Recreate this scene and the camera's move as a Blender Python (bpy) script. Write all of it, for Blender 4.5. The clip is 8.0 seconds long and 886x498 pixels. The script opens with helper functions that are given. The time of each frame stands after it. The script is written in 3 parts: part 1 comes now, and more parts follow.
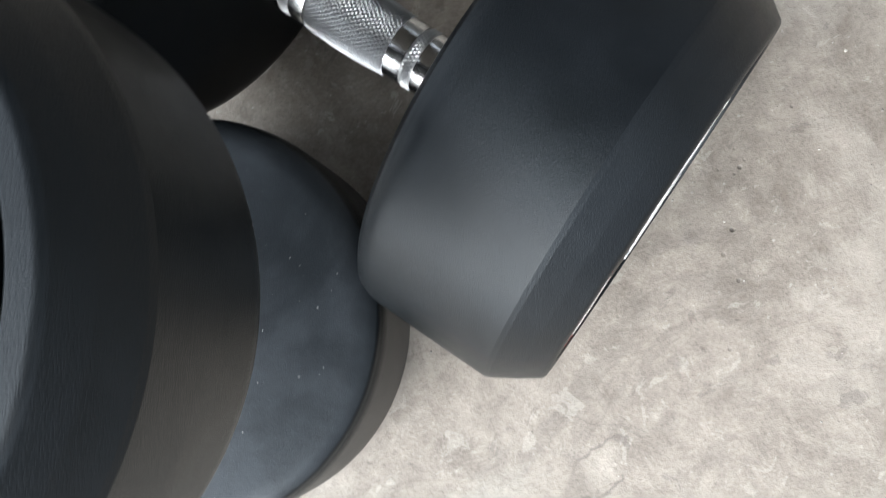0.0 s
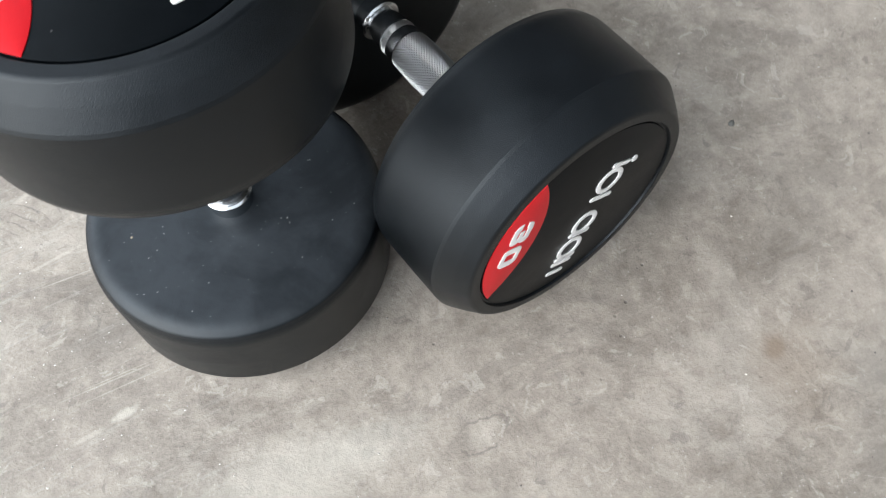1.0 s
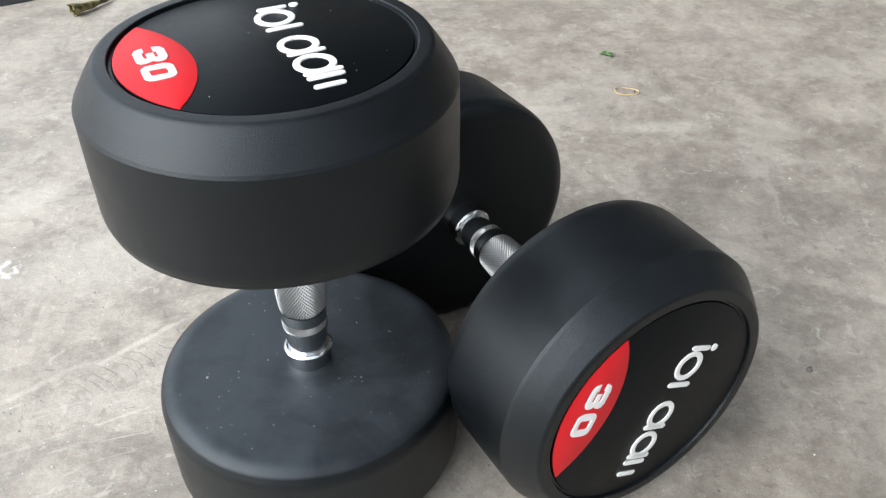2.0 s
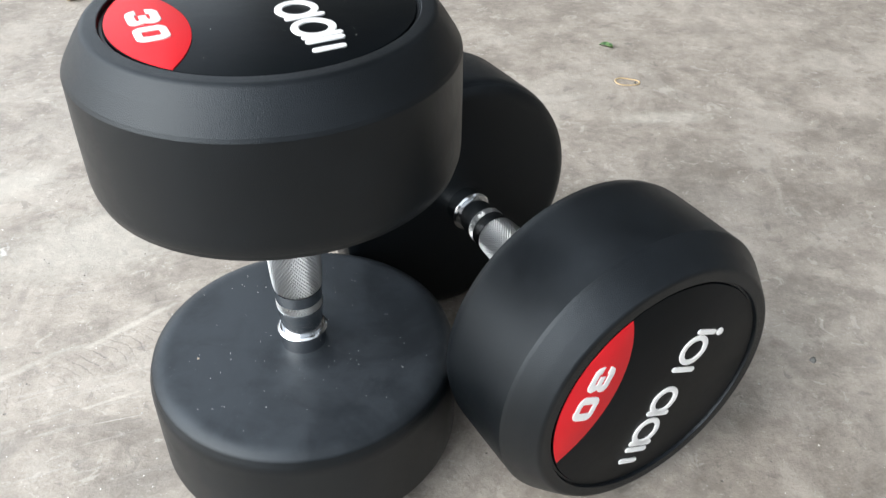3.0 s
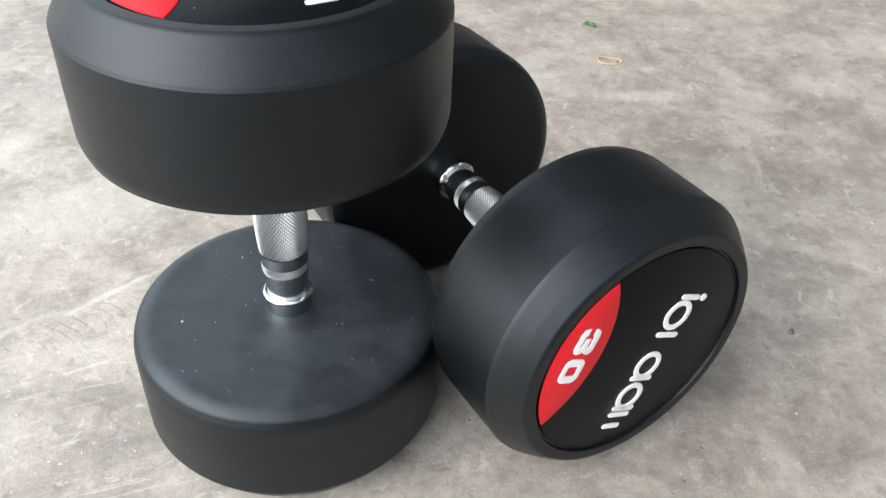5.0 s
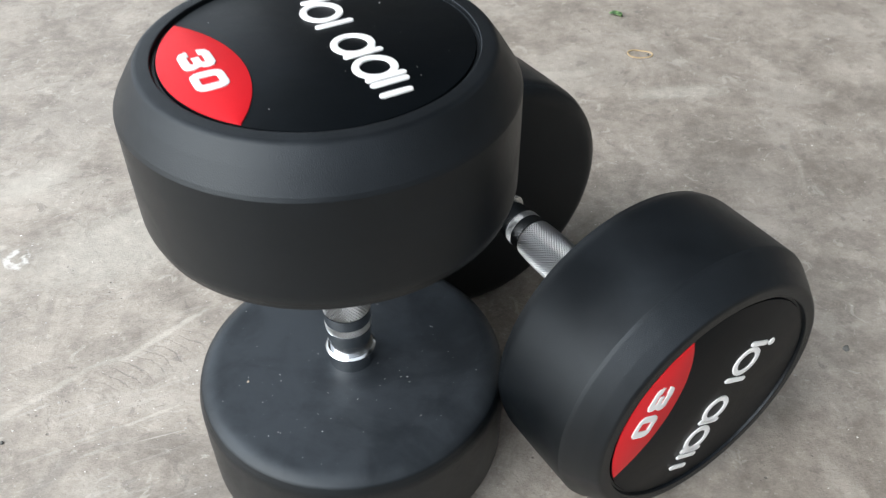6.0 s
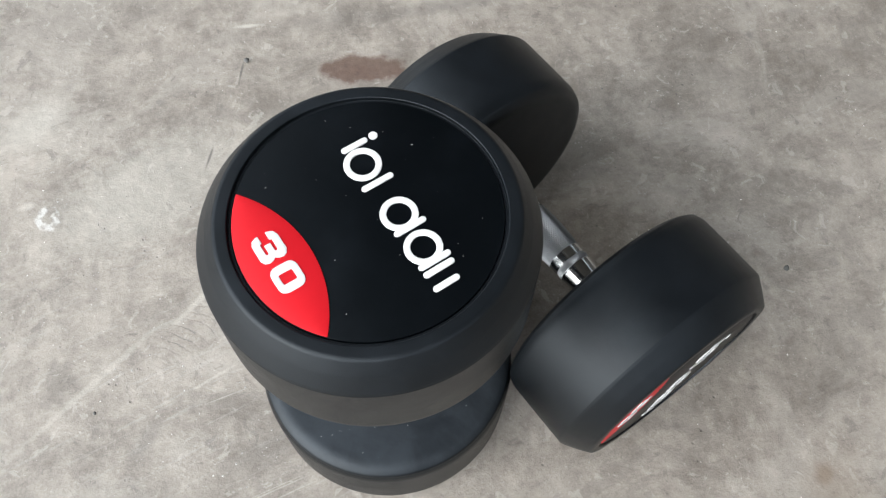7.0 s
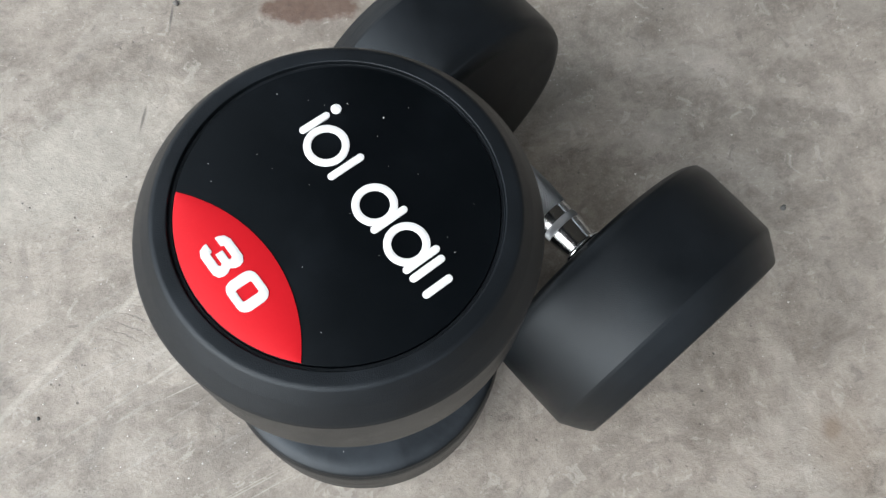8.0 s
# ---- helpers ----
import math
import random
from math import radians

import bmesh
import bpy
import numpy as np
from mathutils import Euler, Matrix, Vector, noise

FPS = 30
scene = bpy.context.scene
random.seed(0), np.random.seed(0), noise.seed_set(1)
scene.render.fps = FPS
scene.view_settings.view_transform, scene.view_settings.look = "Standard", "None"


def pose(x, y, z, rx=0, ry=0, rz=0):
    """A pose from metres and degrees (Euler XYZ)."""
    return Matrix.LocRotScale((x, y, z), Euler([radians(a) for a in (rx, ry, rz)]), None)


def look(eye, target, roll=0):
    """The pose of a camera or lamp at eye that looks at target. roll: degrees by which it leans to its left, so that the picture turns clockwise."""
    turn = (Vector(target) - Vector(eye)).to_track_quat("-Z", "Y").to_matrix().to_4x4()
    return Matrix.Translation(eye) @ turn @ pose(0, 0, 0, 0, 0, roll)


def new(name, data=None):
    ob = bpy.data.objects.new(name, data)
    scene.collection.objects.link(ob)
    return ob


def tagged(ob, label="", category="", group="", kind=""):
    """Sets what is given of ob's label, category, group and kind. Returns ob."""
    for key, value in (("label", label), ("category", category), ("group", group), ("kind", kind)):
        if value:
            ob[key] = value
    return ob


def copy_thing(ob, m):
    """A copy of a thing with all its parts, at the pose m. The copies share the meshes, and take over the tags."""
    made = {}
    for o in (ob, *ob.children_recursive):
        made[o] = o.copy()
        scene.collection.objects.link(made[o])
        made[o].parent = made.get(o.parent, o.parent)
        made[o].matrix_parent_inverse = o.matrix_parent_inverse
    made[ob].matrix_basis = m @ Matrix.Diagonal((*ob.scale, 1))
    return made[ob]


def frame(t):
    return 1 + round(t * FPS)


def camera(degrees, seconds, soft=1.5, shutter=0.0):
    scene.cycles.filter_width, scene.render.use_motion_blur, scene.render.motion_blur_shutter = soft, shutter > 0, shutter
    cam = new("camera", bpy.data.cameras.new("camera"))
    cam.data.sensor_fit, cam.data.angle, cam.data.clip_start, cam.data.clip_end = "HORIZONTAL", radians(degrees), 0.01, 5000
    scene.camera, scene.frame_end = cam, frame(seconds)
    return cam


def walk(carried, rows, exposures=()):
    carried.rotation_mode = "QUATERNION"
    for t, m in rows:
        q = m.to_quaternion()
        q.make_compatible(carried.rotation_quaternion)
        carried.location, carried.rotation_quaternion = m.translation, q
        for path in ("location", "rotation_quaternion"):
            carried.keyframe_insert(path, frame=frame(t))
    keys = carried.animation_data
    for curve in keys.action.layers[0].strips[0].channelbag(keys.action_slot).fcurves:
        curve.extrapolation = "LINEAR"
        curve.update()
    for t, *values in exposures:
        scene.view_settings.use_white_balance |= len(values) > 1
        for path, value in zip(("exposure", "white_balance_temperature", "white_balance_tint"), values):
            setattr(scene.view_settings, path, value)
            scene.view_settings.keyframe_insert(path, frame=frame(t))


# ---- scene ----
cam = camera(55.18, 8.0, soft=1.25, shutter=0.25)
# seconds, eye x y z, turn x y z in degrees
PATH = [
    (0.0, 0.1642, -0.0851, 0.4492, 6.34, 9.14, -24.18),
    (0.1, 0.1529, -0.1042, 0.4504, 8.22, 8.38, -21.54),
    (0.2, 0.1412, -0.1372, 0.4622, 11.40, 7.18, -18.11),
    (0.3, 0.1340, -0.1617, 0.4763, 13.61, 6.34, -15.86),
    (0.4, 0.1287, -0.1800, 0.4843, 15.46, 5.45, -14.02),
    (0.5, 0.1214, -0.1980, 0.4986, 17.61, 4.30, -12.38),
    (0.7, 0.1214, -0.2190, 0.5294, 20.12, 2.95, -10.08),
    (0.8, 0.1223, -0.2492, 0.5500, 23.31, 2.35, -8.54),
    (1.0, 0.1200, -0.3019, 0.5472, 28.35, 1.63, -6.03),
    (1.2, 0.1208, -0.3428, 0.5113, 34.50, 1.65, -3.61),
    (1.3, 0.1182, -0.3585, 0.4945, 38.37, 1.42, -1.96),
    (1.5, 0.1198, -0.3757, 0.4749, 45.79, 1.42, 0.40),
    (1.7, 0.1103, -0.3956, 0.4812, 50.90, 0.86, 1.06),
    (2.8, 0.0942, -0.3935, 0.4685, 53.26, -0.46, 1.56),
    (3.0, 0.0968, -0.3927, 0.4616, 52.47, -0.51, 1.43),
    (3.2, 0.0986, -0.3936, 0.4560, 51.52, -0.62, 1.33),
    (3.5, 0.1023, -0.3944, 0.4447, 49.51, -0.78, 0.69),
    (3.8, 0.1052, -0.4006, 0.4370, 48.74, -0.95, 0.47),
    (4.0, 0.1046, -0.4031, 0.4314, 47.95, -1.31, 0.43),
    (4.2, 0.1053, -0.4030, 0.4257, 47.97, -1.53, 0.38),
    (4.5, 0.0974, -0.4038, 0.4312, 48.60, -1.84, 0.36),
    (4.8, 0.0940, -0.4025, 0.4476, 50.60, -1.80, 0.38),
    (5.0, 0.0905, -0.4021, 0.4504, 51.70, -1.98, 0.50),
    (5.2, 0.0867, -0.4030, 0.4538, 53.03, -2.04, 0.62),
    (6.3, 0.0379, -0.3166, 0.5544, 41.55, 1.00, -2.25),
    (6.5, 0.0247, -0.2790, 0.6344, 33.64, 0.85, -3.80),
    (6.8, 0.0162, -0.2386, 0.6963, 28.45, -0.12, -5.20),
    (7.0, 0.0155, -0.2248, 0.7055, 26.57, -0.75, -5.47),
    (7.5, 0.0128, -0.2066, 0.7161, 23.58, -2.24, -6.97),
    (8.0, 0.0083, -0.1599, 0.6562, 21.10, -2.27, -9.79),
]
EXPOSURES = [(0.0, 0.70), (0.5, 0.62), (1.0, 0.26), (1.7, 0.38), (3.0, 0.48), (4.5, 0.70), (5.2, 0.52), (6.5, 0.16), (7.5, 0.10), (8.0, 0.04)]
walk(cam, [(t, pose(x, y, z, rx, ry, rz)) for t, x, y, z, rx, ry, rz in PATH], EXPOSURES)

# ---- light: an overcast sky, partly blocked by an unseen added roof and walls ----
SUN_AZ, SUN_EL = 238.2, 35.5  # degrees: compass turn of the sky's sun, and its height
world = bpy.data.worlds.new("sky")
scene.world = world
world.use_nodes = True
wn, wl = world.node_tree.nodes, world.node_tree.links
sky = wn.new("ShaderNodeTexSky")
sky.sky_type, sky.sun_disc = "NISHITA", False
sky.sun_elevation, sky.sun_rotation = radians(SUN_EL), radians(SUN_AZ)
sky.air_density, sky.dust_density, sky.ozone_density = 1.0, 5.0, 1.0
wn["Background"].inputs[1].default_value = 0.05
wl.new(sky.outputs[0], wn["Background"].inputs[0])
cloud = wn.new("ShaderNodeBackground")  # the even cloud cover over the clear sky
cloud.inputs[0].default_value, cloud.inputs[1].default_value = (0.86, 0.935, 1.0, 1.0), 1.1
both = wn.new("ShaderNodeAddShader")
wl.new(wn["Background"].outputs[0], both.inputs[0])
wl.new(cloud.outputs[0], both.inputs[1])
wl.new(both.outputs[0], wn["World Output"].inputs[0])
sun = new("sun", bpy.data.lights.new("sun", "SUN"))
sun.data.energy, sun.data.angle, sun.data.color = 4.1, radians(74), (0.90, 0.955, 1.0)
sun.matrix_world = look((-5.0, -3.1, 4.2), (0, 0, 0))


# ---- materials ----
def material(name):
    m = bpy.data.materials.new(name)
    m.use_nodes = True
    return m, m.node_tree.nodes, m.node_tree.links, m.node_tree.nodes["Principled BSDF"]


class Graph:
    """Short names for the nodes of one material."""

    def __init__(self, name):
        self.m, self.n, self.l, self.b = material(name)
        self.co = self.n.new("ShaderNodeTexCoord").outputs["Object"]

    def put(self, socket, v):
        if isinstance(v, bpy.types.NodeSocket):
            self.l.new(v, socket)
        else:
            socket.default_value = v

    def math(self, op, a, b=0.0, clamp=False):
        k = self.n.new("ShaderNodeMath")
        k.operation, k.use_clamp = op, clamp
        self.put(k.inputs[0], a), self.put(k.inputs[1], b)
        return k.outputs[0]

    def noise(self, scale, detail=4.0, rough=0.55, co=None, distortion=0.0):
        k = self.n.new("ShaderNodeTexNoise")
        self.put(k.inputs["Vector"], co or self.co)
        k.inputs["Scale"].default_value, k.inputs["Detail"].default_value = scale, detail
        k.inputs["Roughness"].default_value, k.inputs["Distortion"].default_value = rough, distortion
        return k.outputs["Fac"]

    def voronoi(self, scale, co=None, feature="F1", rnd=1.0):
        k = self.n.new("ShaderNodeTexVoronoi")
        k.feature = feature
        self.put(k.inputs["Vector"], co or self.co)
        k.inputs["Scale"].default_value, k.inputs["Randomness"].default_value = scale, rnd
        return k.outputs["Distance"]

    def place(self, x, y, turn, sx, sy, co=None):
        k = self.n.new("ShaderNodeMapping")
        k.vector_type = "TEXTURE"
        self.put(k.inputs["Vector"], co or self.co)
        k.inputs["Location"].default_value = (x, y, 0)
        k.inputs["Rotation"].default_value = (0, 0, radians(turn))
        k.inputs["Scale"].default_value = (sx, sy, 1)
        return k.outputs[0]

    def length(self, v):
        k = self.n.new("ShaderNodeVectorMath")
        k.operation = "LENGTH"
        self.put(k.inputs[0], v)
        return k.outputs["Value"]

    def ramp(self, v, lo, hi, a=0.0, b=1.0):
        k = self.n.new("ShaderNodeMapRange")
        k.interpolation_type = "SMOOTHSTEP"
        self.put(k.inputs["Value"], v)
        for key, val in (("From Min", lo), ("From Max", hi), ("To Min", a), ("To Max", b)):
            k.inputs[key].default_value = val
        return k.outputs[0]

    def mix(self, f, a, b, kind="MIX"):
        k = self.n.new("ShaderNodeMix")
        k.data_type, k.blend_type = "RGBA", kind
        self.put(k.inputs[0], f)
        for s, v in ((k.inputs[6], a), (k.inputs[7], b)):
            self.put(s, (*v, 1.0) if isinstance(v, tuple) else v)
        return k.outputs[2]

    def bump(self, h, strength, distance, below=None):
        k = self.n.new("ShaderNodeBump")
        self.put(k.inputs["Height"], h)
        k.inputs["Strength"].default_value, k.inputs["Distance"].default_value = strength, distance
        if below is not None:
            self.l.new(below, k.inputs["Normal"])
        return k.outputs[0]

    def blob(self, x, y, turn, a, b, edge=0.5, ragged=0.6, scale=60.0):
        """1 inside a ragged oval, 0 outside."""
        r = self.length(self.place(x, y, turn, a, b))
        r = self.math("ADD", r, self.math("MULTIPLY", self.math("SUBTRACT", self.noise(scale, 5.0, 0.65), 0.5), ragged * 2))
        return self.ramp(r, 1.0 - edge, 1.0, 1.0, 0.0)

    def out(self, color=None, rough=None, normal=None, metal=None, spec=None):
        for key, v in (("Base Color", color), ("Roughness", rough), ("Normal", normal), ("Metallic", metal), ("Specular IOR Level", spec)):
            if v is not None:
                self.put(self.b.inputs[key], (*v, 1.0) if isinstance(v, tuple) else v)
        return self.m


def concrete():
    g = Graph("worn concrete")
    big, mid = g.noise(3.1, 5.0, 0.6, distortion=0.6), g.noise(13.0, 8.0, 0.66, distortion=0.5)
    small, fine, grain = g.noise(42.0, 7.0, 0.7, distortion=0.3), g.noise(130.0, 5.0, 0.7), g.noise(520.0, 3.0, 0.7)
    tone = g.math("ADD", g.math("MULTIPLY", big, 0.22), g.math("MULTIPLY", mid, 0.30))
    tone = g.math("ADD", tone, g.math("MULTIPLY", small, 0.24))
    tone = g.math("ADD", tone, g.math("ADD", g.math("MULTIPLY", fine, 0.15), g.math("MULTIPLY", grain, 0.09)))
    col = g.mix(g.ramp(tone, 0.365, 0.635), (0.198, 0.172, 0.147), (0.490, 0.440, 0.384))
    # hair-fine edges of old cement skin
    skin = g.math("ABSOLUTE", g.math("SUBTRACT", g.noise(15.0, 6.0, 0.62, g.place(7, 3, 0, 1, 1), 1.2), 0.5))
    skin = g.math("MULTIPLY", g.ramp(skin, 0.0, 0.012, 1.0, 0.0), g.ramp(g.noise(10.0, 3.0, 0.6, g.place(1, 8, 0, 1, 1)), 0.48, 0.62))
    col = g.mix(g.math("MULTIPLY", skin, 0.32), col, (0.15, 0.14, 0.125))
    # patches where the skin is worn through to paler or darker cement, with crisp edges
    worn = g.noise(6.5, 9.0, 0.68, g.place(5, 1, 0, 1, 1), 0.8)
    col = g.mix(g.math("MULTIPLY", g.ramp(worn, 0.535, 0.575), 0.22), col, (0.56, 0.52, 0.465))
    col = g.mix(g.math("MULTIPLY", g.ramp(worn, 0.435, 0.40), 0.28), col, (0.185, 0.165, 0.145))
    spot = g.noise(48.0, 6.0, 0.66, g.place(2, 9, 0, 1, 1), 0.9)
    col = g.mix(g.math("MULTIPLY", g.ramp(spot, 0.60, 0.645), 0.38), col, (0.60, 0.565, 0.51))
    col = g.mix(g.math("MULTIPLY", g.ramp(spot, 0.385, 0.345), 0.42), col, (0.16, 0.145, 0.13))
    # fine pale flecking where the cement skin has worn off
    fleck = g.math("MULTIPLY", g.ramp(g.noise(260.0, 4.0, 0.75), 0.60, 0.72), g.ramp(small, 0.46, 0.62))
    col = g.mix(g.math("MULTIPLY", fleck, 0.55), col, (0.70, 0.69, 0.65))
    # smudges some millimetres wide
    smudge = g.math("ADD", g.voronoi(34.0), g.math("MULTIPLY", g.math("SUBTRACT", fine, 0.5), 0.35))
    smudge = g.math("MULTIPLY", g.ramp(smudge, 0.07, 0.24, 1.0, 0.0), g.ramp(g.noise(8.0, 3.0, 0.6, g.place(2, 5, 0, 1, 1)), 0.50, 0.64))
    col = g.mix(g.math("MULTIPLY", smudge, 0.5), col, (0.16, 0.15, 0.14))
    # troweling streaks, mostly near the upright weight
    st = g.noise(9.0, 6.0, 0.7, g.place(0, 0, 24, 1.0, 0.07))
    zone = g.blob(-0.16, -0.02, 20, 0.30, 0.26, 0.8, 0.5, 8.0)
    col = g.mix(g.math("MULTIPLY", g.ramp(st, 0.54, 0.66), g.math("ADD", g.math("MULTIPLY", zone, 0.2), 0.06)), col, (0.60, 0.58, 0.54))
    col = g.mix(g.math("MULTIPLY", g.ramp(g.noise(22.0, 4.0, 0.7, g.place(0, 0, 27, 1.0, 0.05)), 0.60, 0.70), g.math("MULTIPLY", zone, 0.22)), col, (0.20, 0.19, 0.175))
    # a comb of short curved trowel chatters beside the long scrape
    at = g.place(-0.159, 0.076, 42, 1.0, 1.0)
    sep = g.n.new("ShaderNodeSeparateXYZ")
    g.put(sep.inputs[0], at)
    bend = g.math("MULTIPLY", g.math("MULTIPLY", sep.outputs[1], sep.outputs[1]), 14.0)
    wob = g.math("MULTIPLY", g.math("SUBTRACT", g.noise(60.0, 3.0), 0.5), 0.010)
    ph = g.math("ADD", g.math("ADD", g.math("ADD", sep.outputs[0], bend), g.math("MULTIPLY", sep.outputs[1], 0.35)), wob)
    comb = g.ramp(g.math("SINE", g.math("MULTIPLY", ph, 720.0)), 0.70, 1.0)
    comb = g.math("MULTIPLY", comb, g.blob(-0.159, 0.074, 42, 0.070, 0.026, 0.6, 0.5, 40.0))
    col = g.mix(g.math("MULTIPLY", comb, g.ramp(g.noise(70.0, 3.0, 0.6), 0.38, 0.58, 0.0, 0.46)), col, (0.17, 0.16, 0.15))
    # pits and dark dots
    pit = g.ramp(g.voronoi(90.0), 0.04, 0.14, 1.0, 0.0)
    pit = g.math("MULTIPLY", pit, g.ramp(g.noise(11.0, 3.0), 0.55, 0.66))
    col = g.mix(g.math("MULTIPLY", pit, 0.6), col, (0.10, 0.095, 0.09))
    chip = g.math("MULTIPLY", g.ramp(g.voronoi(130.0), 0.05, 0.16, 1.0, 0.0), g.ramp(g.noise(17.0, 3.0, 0.6, g.place(4, 2, 0, 1, 1)), 0.56, 0.68))
    col = g.mix(g.math("MULTIPLY", chip, 0.55), col, (0.72, 0.70, 0.66))
    # the long pale scrape
    for x, y, turn, a, b, k in PALE_MARKS:
        col = g.mix(g.math("MULTIPLY", g.blob(x, y, turn, a, b, 0.7, 0.55, 110.0), k), col, (0.68, 0.65, 0.58))
    ring = g.length(g.place(-0.309, 0.190, 20, 0.0105, 0.0125))
    ring = g.math("ADD", ring, g.math("MULTIPLY", g.math("SUBTRACT", g.noise(170.0, 4.0), 0.5), 0.9))
    ring = g.ramp(g.math("ABSOLUTE", g.math("SUBTRACT", ring, 0.8)), 0.12, 0.4, 1.0, 0.0)
    col = g.mix(g.math("MULTIPLY", g.math("MULTIPLY", ring, g.ramp(g.noise(90.0, 4.0), 0.38, 0.58)), 0.78), col, (0.78, 0.77, 0.74))
    for x, y, turn, a, b, k in MARKS_AND_SHADE:
        col = g.mix(g.math("MULTIPLY", g.blob(x, y, turn, a, b, 0.9, 0.6, 30.0), k), col, (0.135, 0.125, 0.115))
    rust = g.blob(-0.004, 0.341, -4, 0.052, 0.021, 0.35, 0.5, 48.0)
    col = g.mix(g.math("MULTIPLY", rust, 0.85), col, g.mix(g.noise(160.0, 4.0), (0.085, 0.050, 0.038), (0.20, 0.125, 0.095)))
    rim = g.length(g.place(0.147, -0.147, 30, 0.0165, 0.0105))
    rim = g.math("ADD", rim, g.math("MULTIPLY", g.math("SUBTRACT", g.noise(75.0, 4.0, 0.6), 0.5), 1.3))
    rim = g.math("MULTIPLY", g.ramp(g.math("ABSOLUTE", g.math("SUBTRACT", rim, 1.0)), 0.03, 0.13, 1.0, 0.0), g.ramp(g.noise(50.0, 3.0, 0.6, g.place(3, 3, 0, 1, 1)), 0.42, 0.55))
    col = g.mix(g.math("MULTIPLY", rim, 0.6), col, (0.17, 0.155, 0.14))
    tan = g.math("MAXIMUM", g.math("MULTIPLY", g.blob(0.362, -0.125, 70, 0.055, 0.04, 0.9, 0.5, 25.0), 0.5), g.blob(0.353, -0.110, 70, 0.022, 0.016, 0.9, 0.5, 40.0))
    col = g.mix(g.math("MULTIPLY", tan, 0.62), col, (0.20, 0.135, 0.085))
    h = g.math("ADD", g.math("MULTIPLY", mid, 0.7), g.math("ADD", g.math("MULTIPLY", small, 0.35), g.math("MULTIPLY", fine, 0.16)))
    h = g.math("ADD", h, g.math("MULTIPLY", grain, 0.08))
    h = g.math("SUBTRACT", h, g.math("ADD", g.math("MULTIPLY", pit, 0.35), g.math("MULTIPLY", comb, 0.05)))
    return g.out(col, g.ramp(tone, 0.3, 0.7, 0.42, 0.62), g.bump(h, 0.52, 0.004), spec=0.5)


# x, y, turn, half length, half width, strength
PALE_MARKS = [(-0.250, 0.026, 43, 0.105, 0.0042, 0.26), (-0.158, 0.101, 45, 0.050, 0.0042, 0.42), (-0.090, -0.106, 28, 0.014, 0.0045, 0.6),
              (-0.113, -0.119, 25, 0.018, 0.0024, 0.35), (-0.103, -0.082, 19, 0.045, 0.0009, 0.34), (-0.099, -0.0785, 19.5, 0.040, 0.0006, 0.3), (-0.093, -0.086, 20, 0.038, 0.0008, 0.28),
              (-0.140, 0.002, 17.6, 0.025, 0.0008, 0.4), (0.147, -0.147, 30, 0.018, 0.011, 0.14), (-0.124, 0.409, 2, 0.020, 0.0035, 0.6),
              (-0.150, 0.020, 28, 0.030, 0.0020, 0.4), (0.075, -0.145, 10, 0.06, 0.02, 0.25), (-0.33, 0.205, 10, 0.010, 0.006, 0.5), (-0.305, 0.194, 60, 0.005, 0.0022, 0.6), (-0.215, 0.215, 30, 0.14, 0.075, 0.32),
              (0.33, 0.46, 5, 0.08, 0.02, 0.3), (0.20, 0.50, 8, 0.06, 0.012, 0.25), (0.02, -0.16, 12, 0.09, 0.035, 0.3), (-0.335, 0.30, 40, 0.05, 0.03, 0.3)]
# painted shade: first entry the camera holder's, (0.190, 0.200) the upright weight's
MARKS_AND_SHADE = [(0.45, -0.17, 75, 0.15, 0.085, 0.56), (-0.10, -0.045, 20, 0.06, 0.018, 0.25), (0.30, 0.02, 40, 0.05, 0.025, 0.25), (-0.02, 0.41, 5, 0.10, 0.02, 0.35), (0.190, 0.200, 30, 0.090, 0.040, 0.25), (0.10, 0.42, 8, 0.11, 0.016, 0.4), (0.40, 0.0, 70, 0.12, 0.05, 0.2), (-0.130, 0.348, 80, 0.022, 0.0019, 0.9),
              (0.36, 0.30, -20, 0.10, 0.035, 0.2), (-0.16, 0.245, 75, 0.02, 0.0017, 0.8), (-0.205, -0.03, 60, 0.03, 0.012, 0.35)]


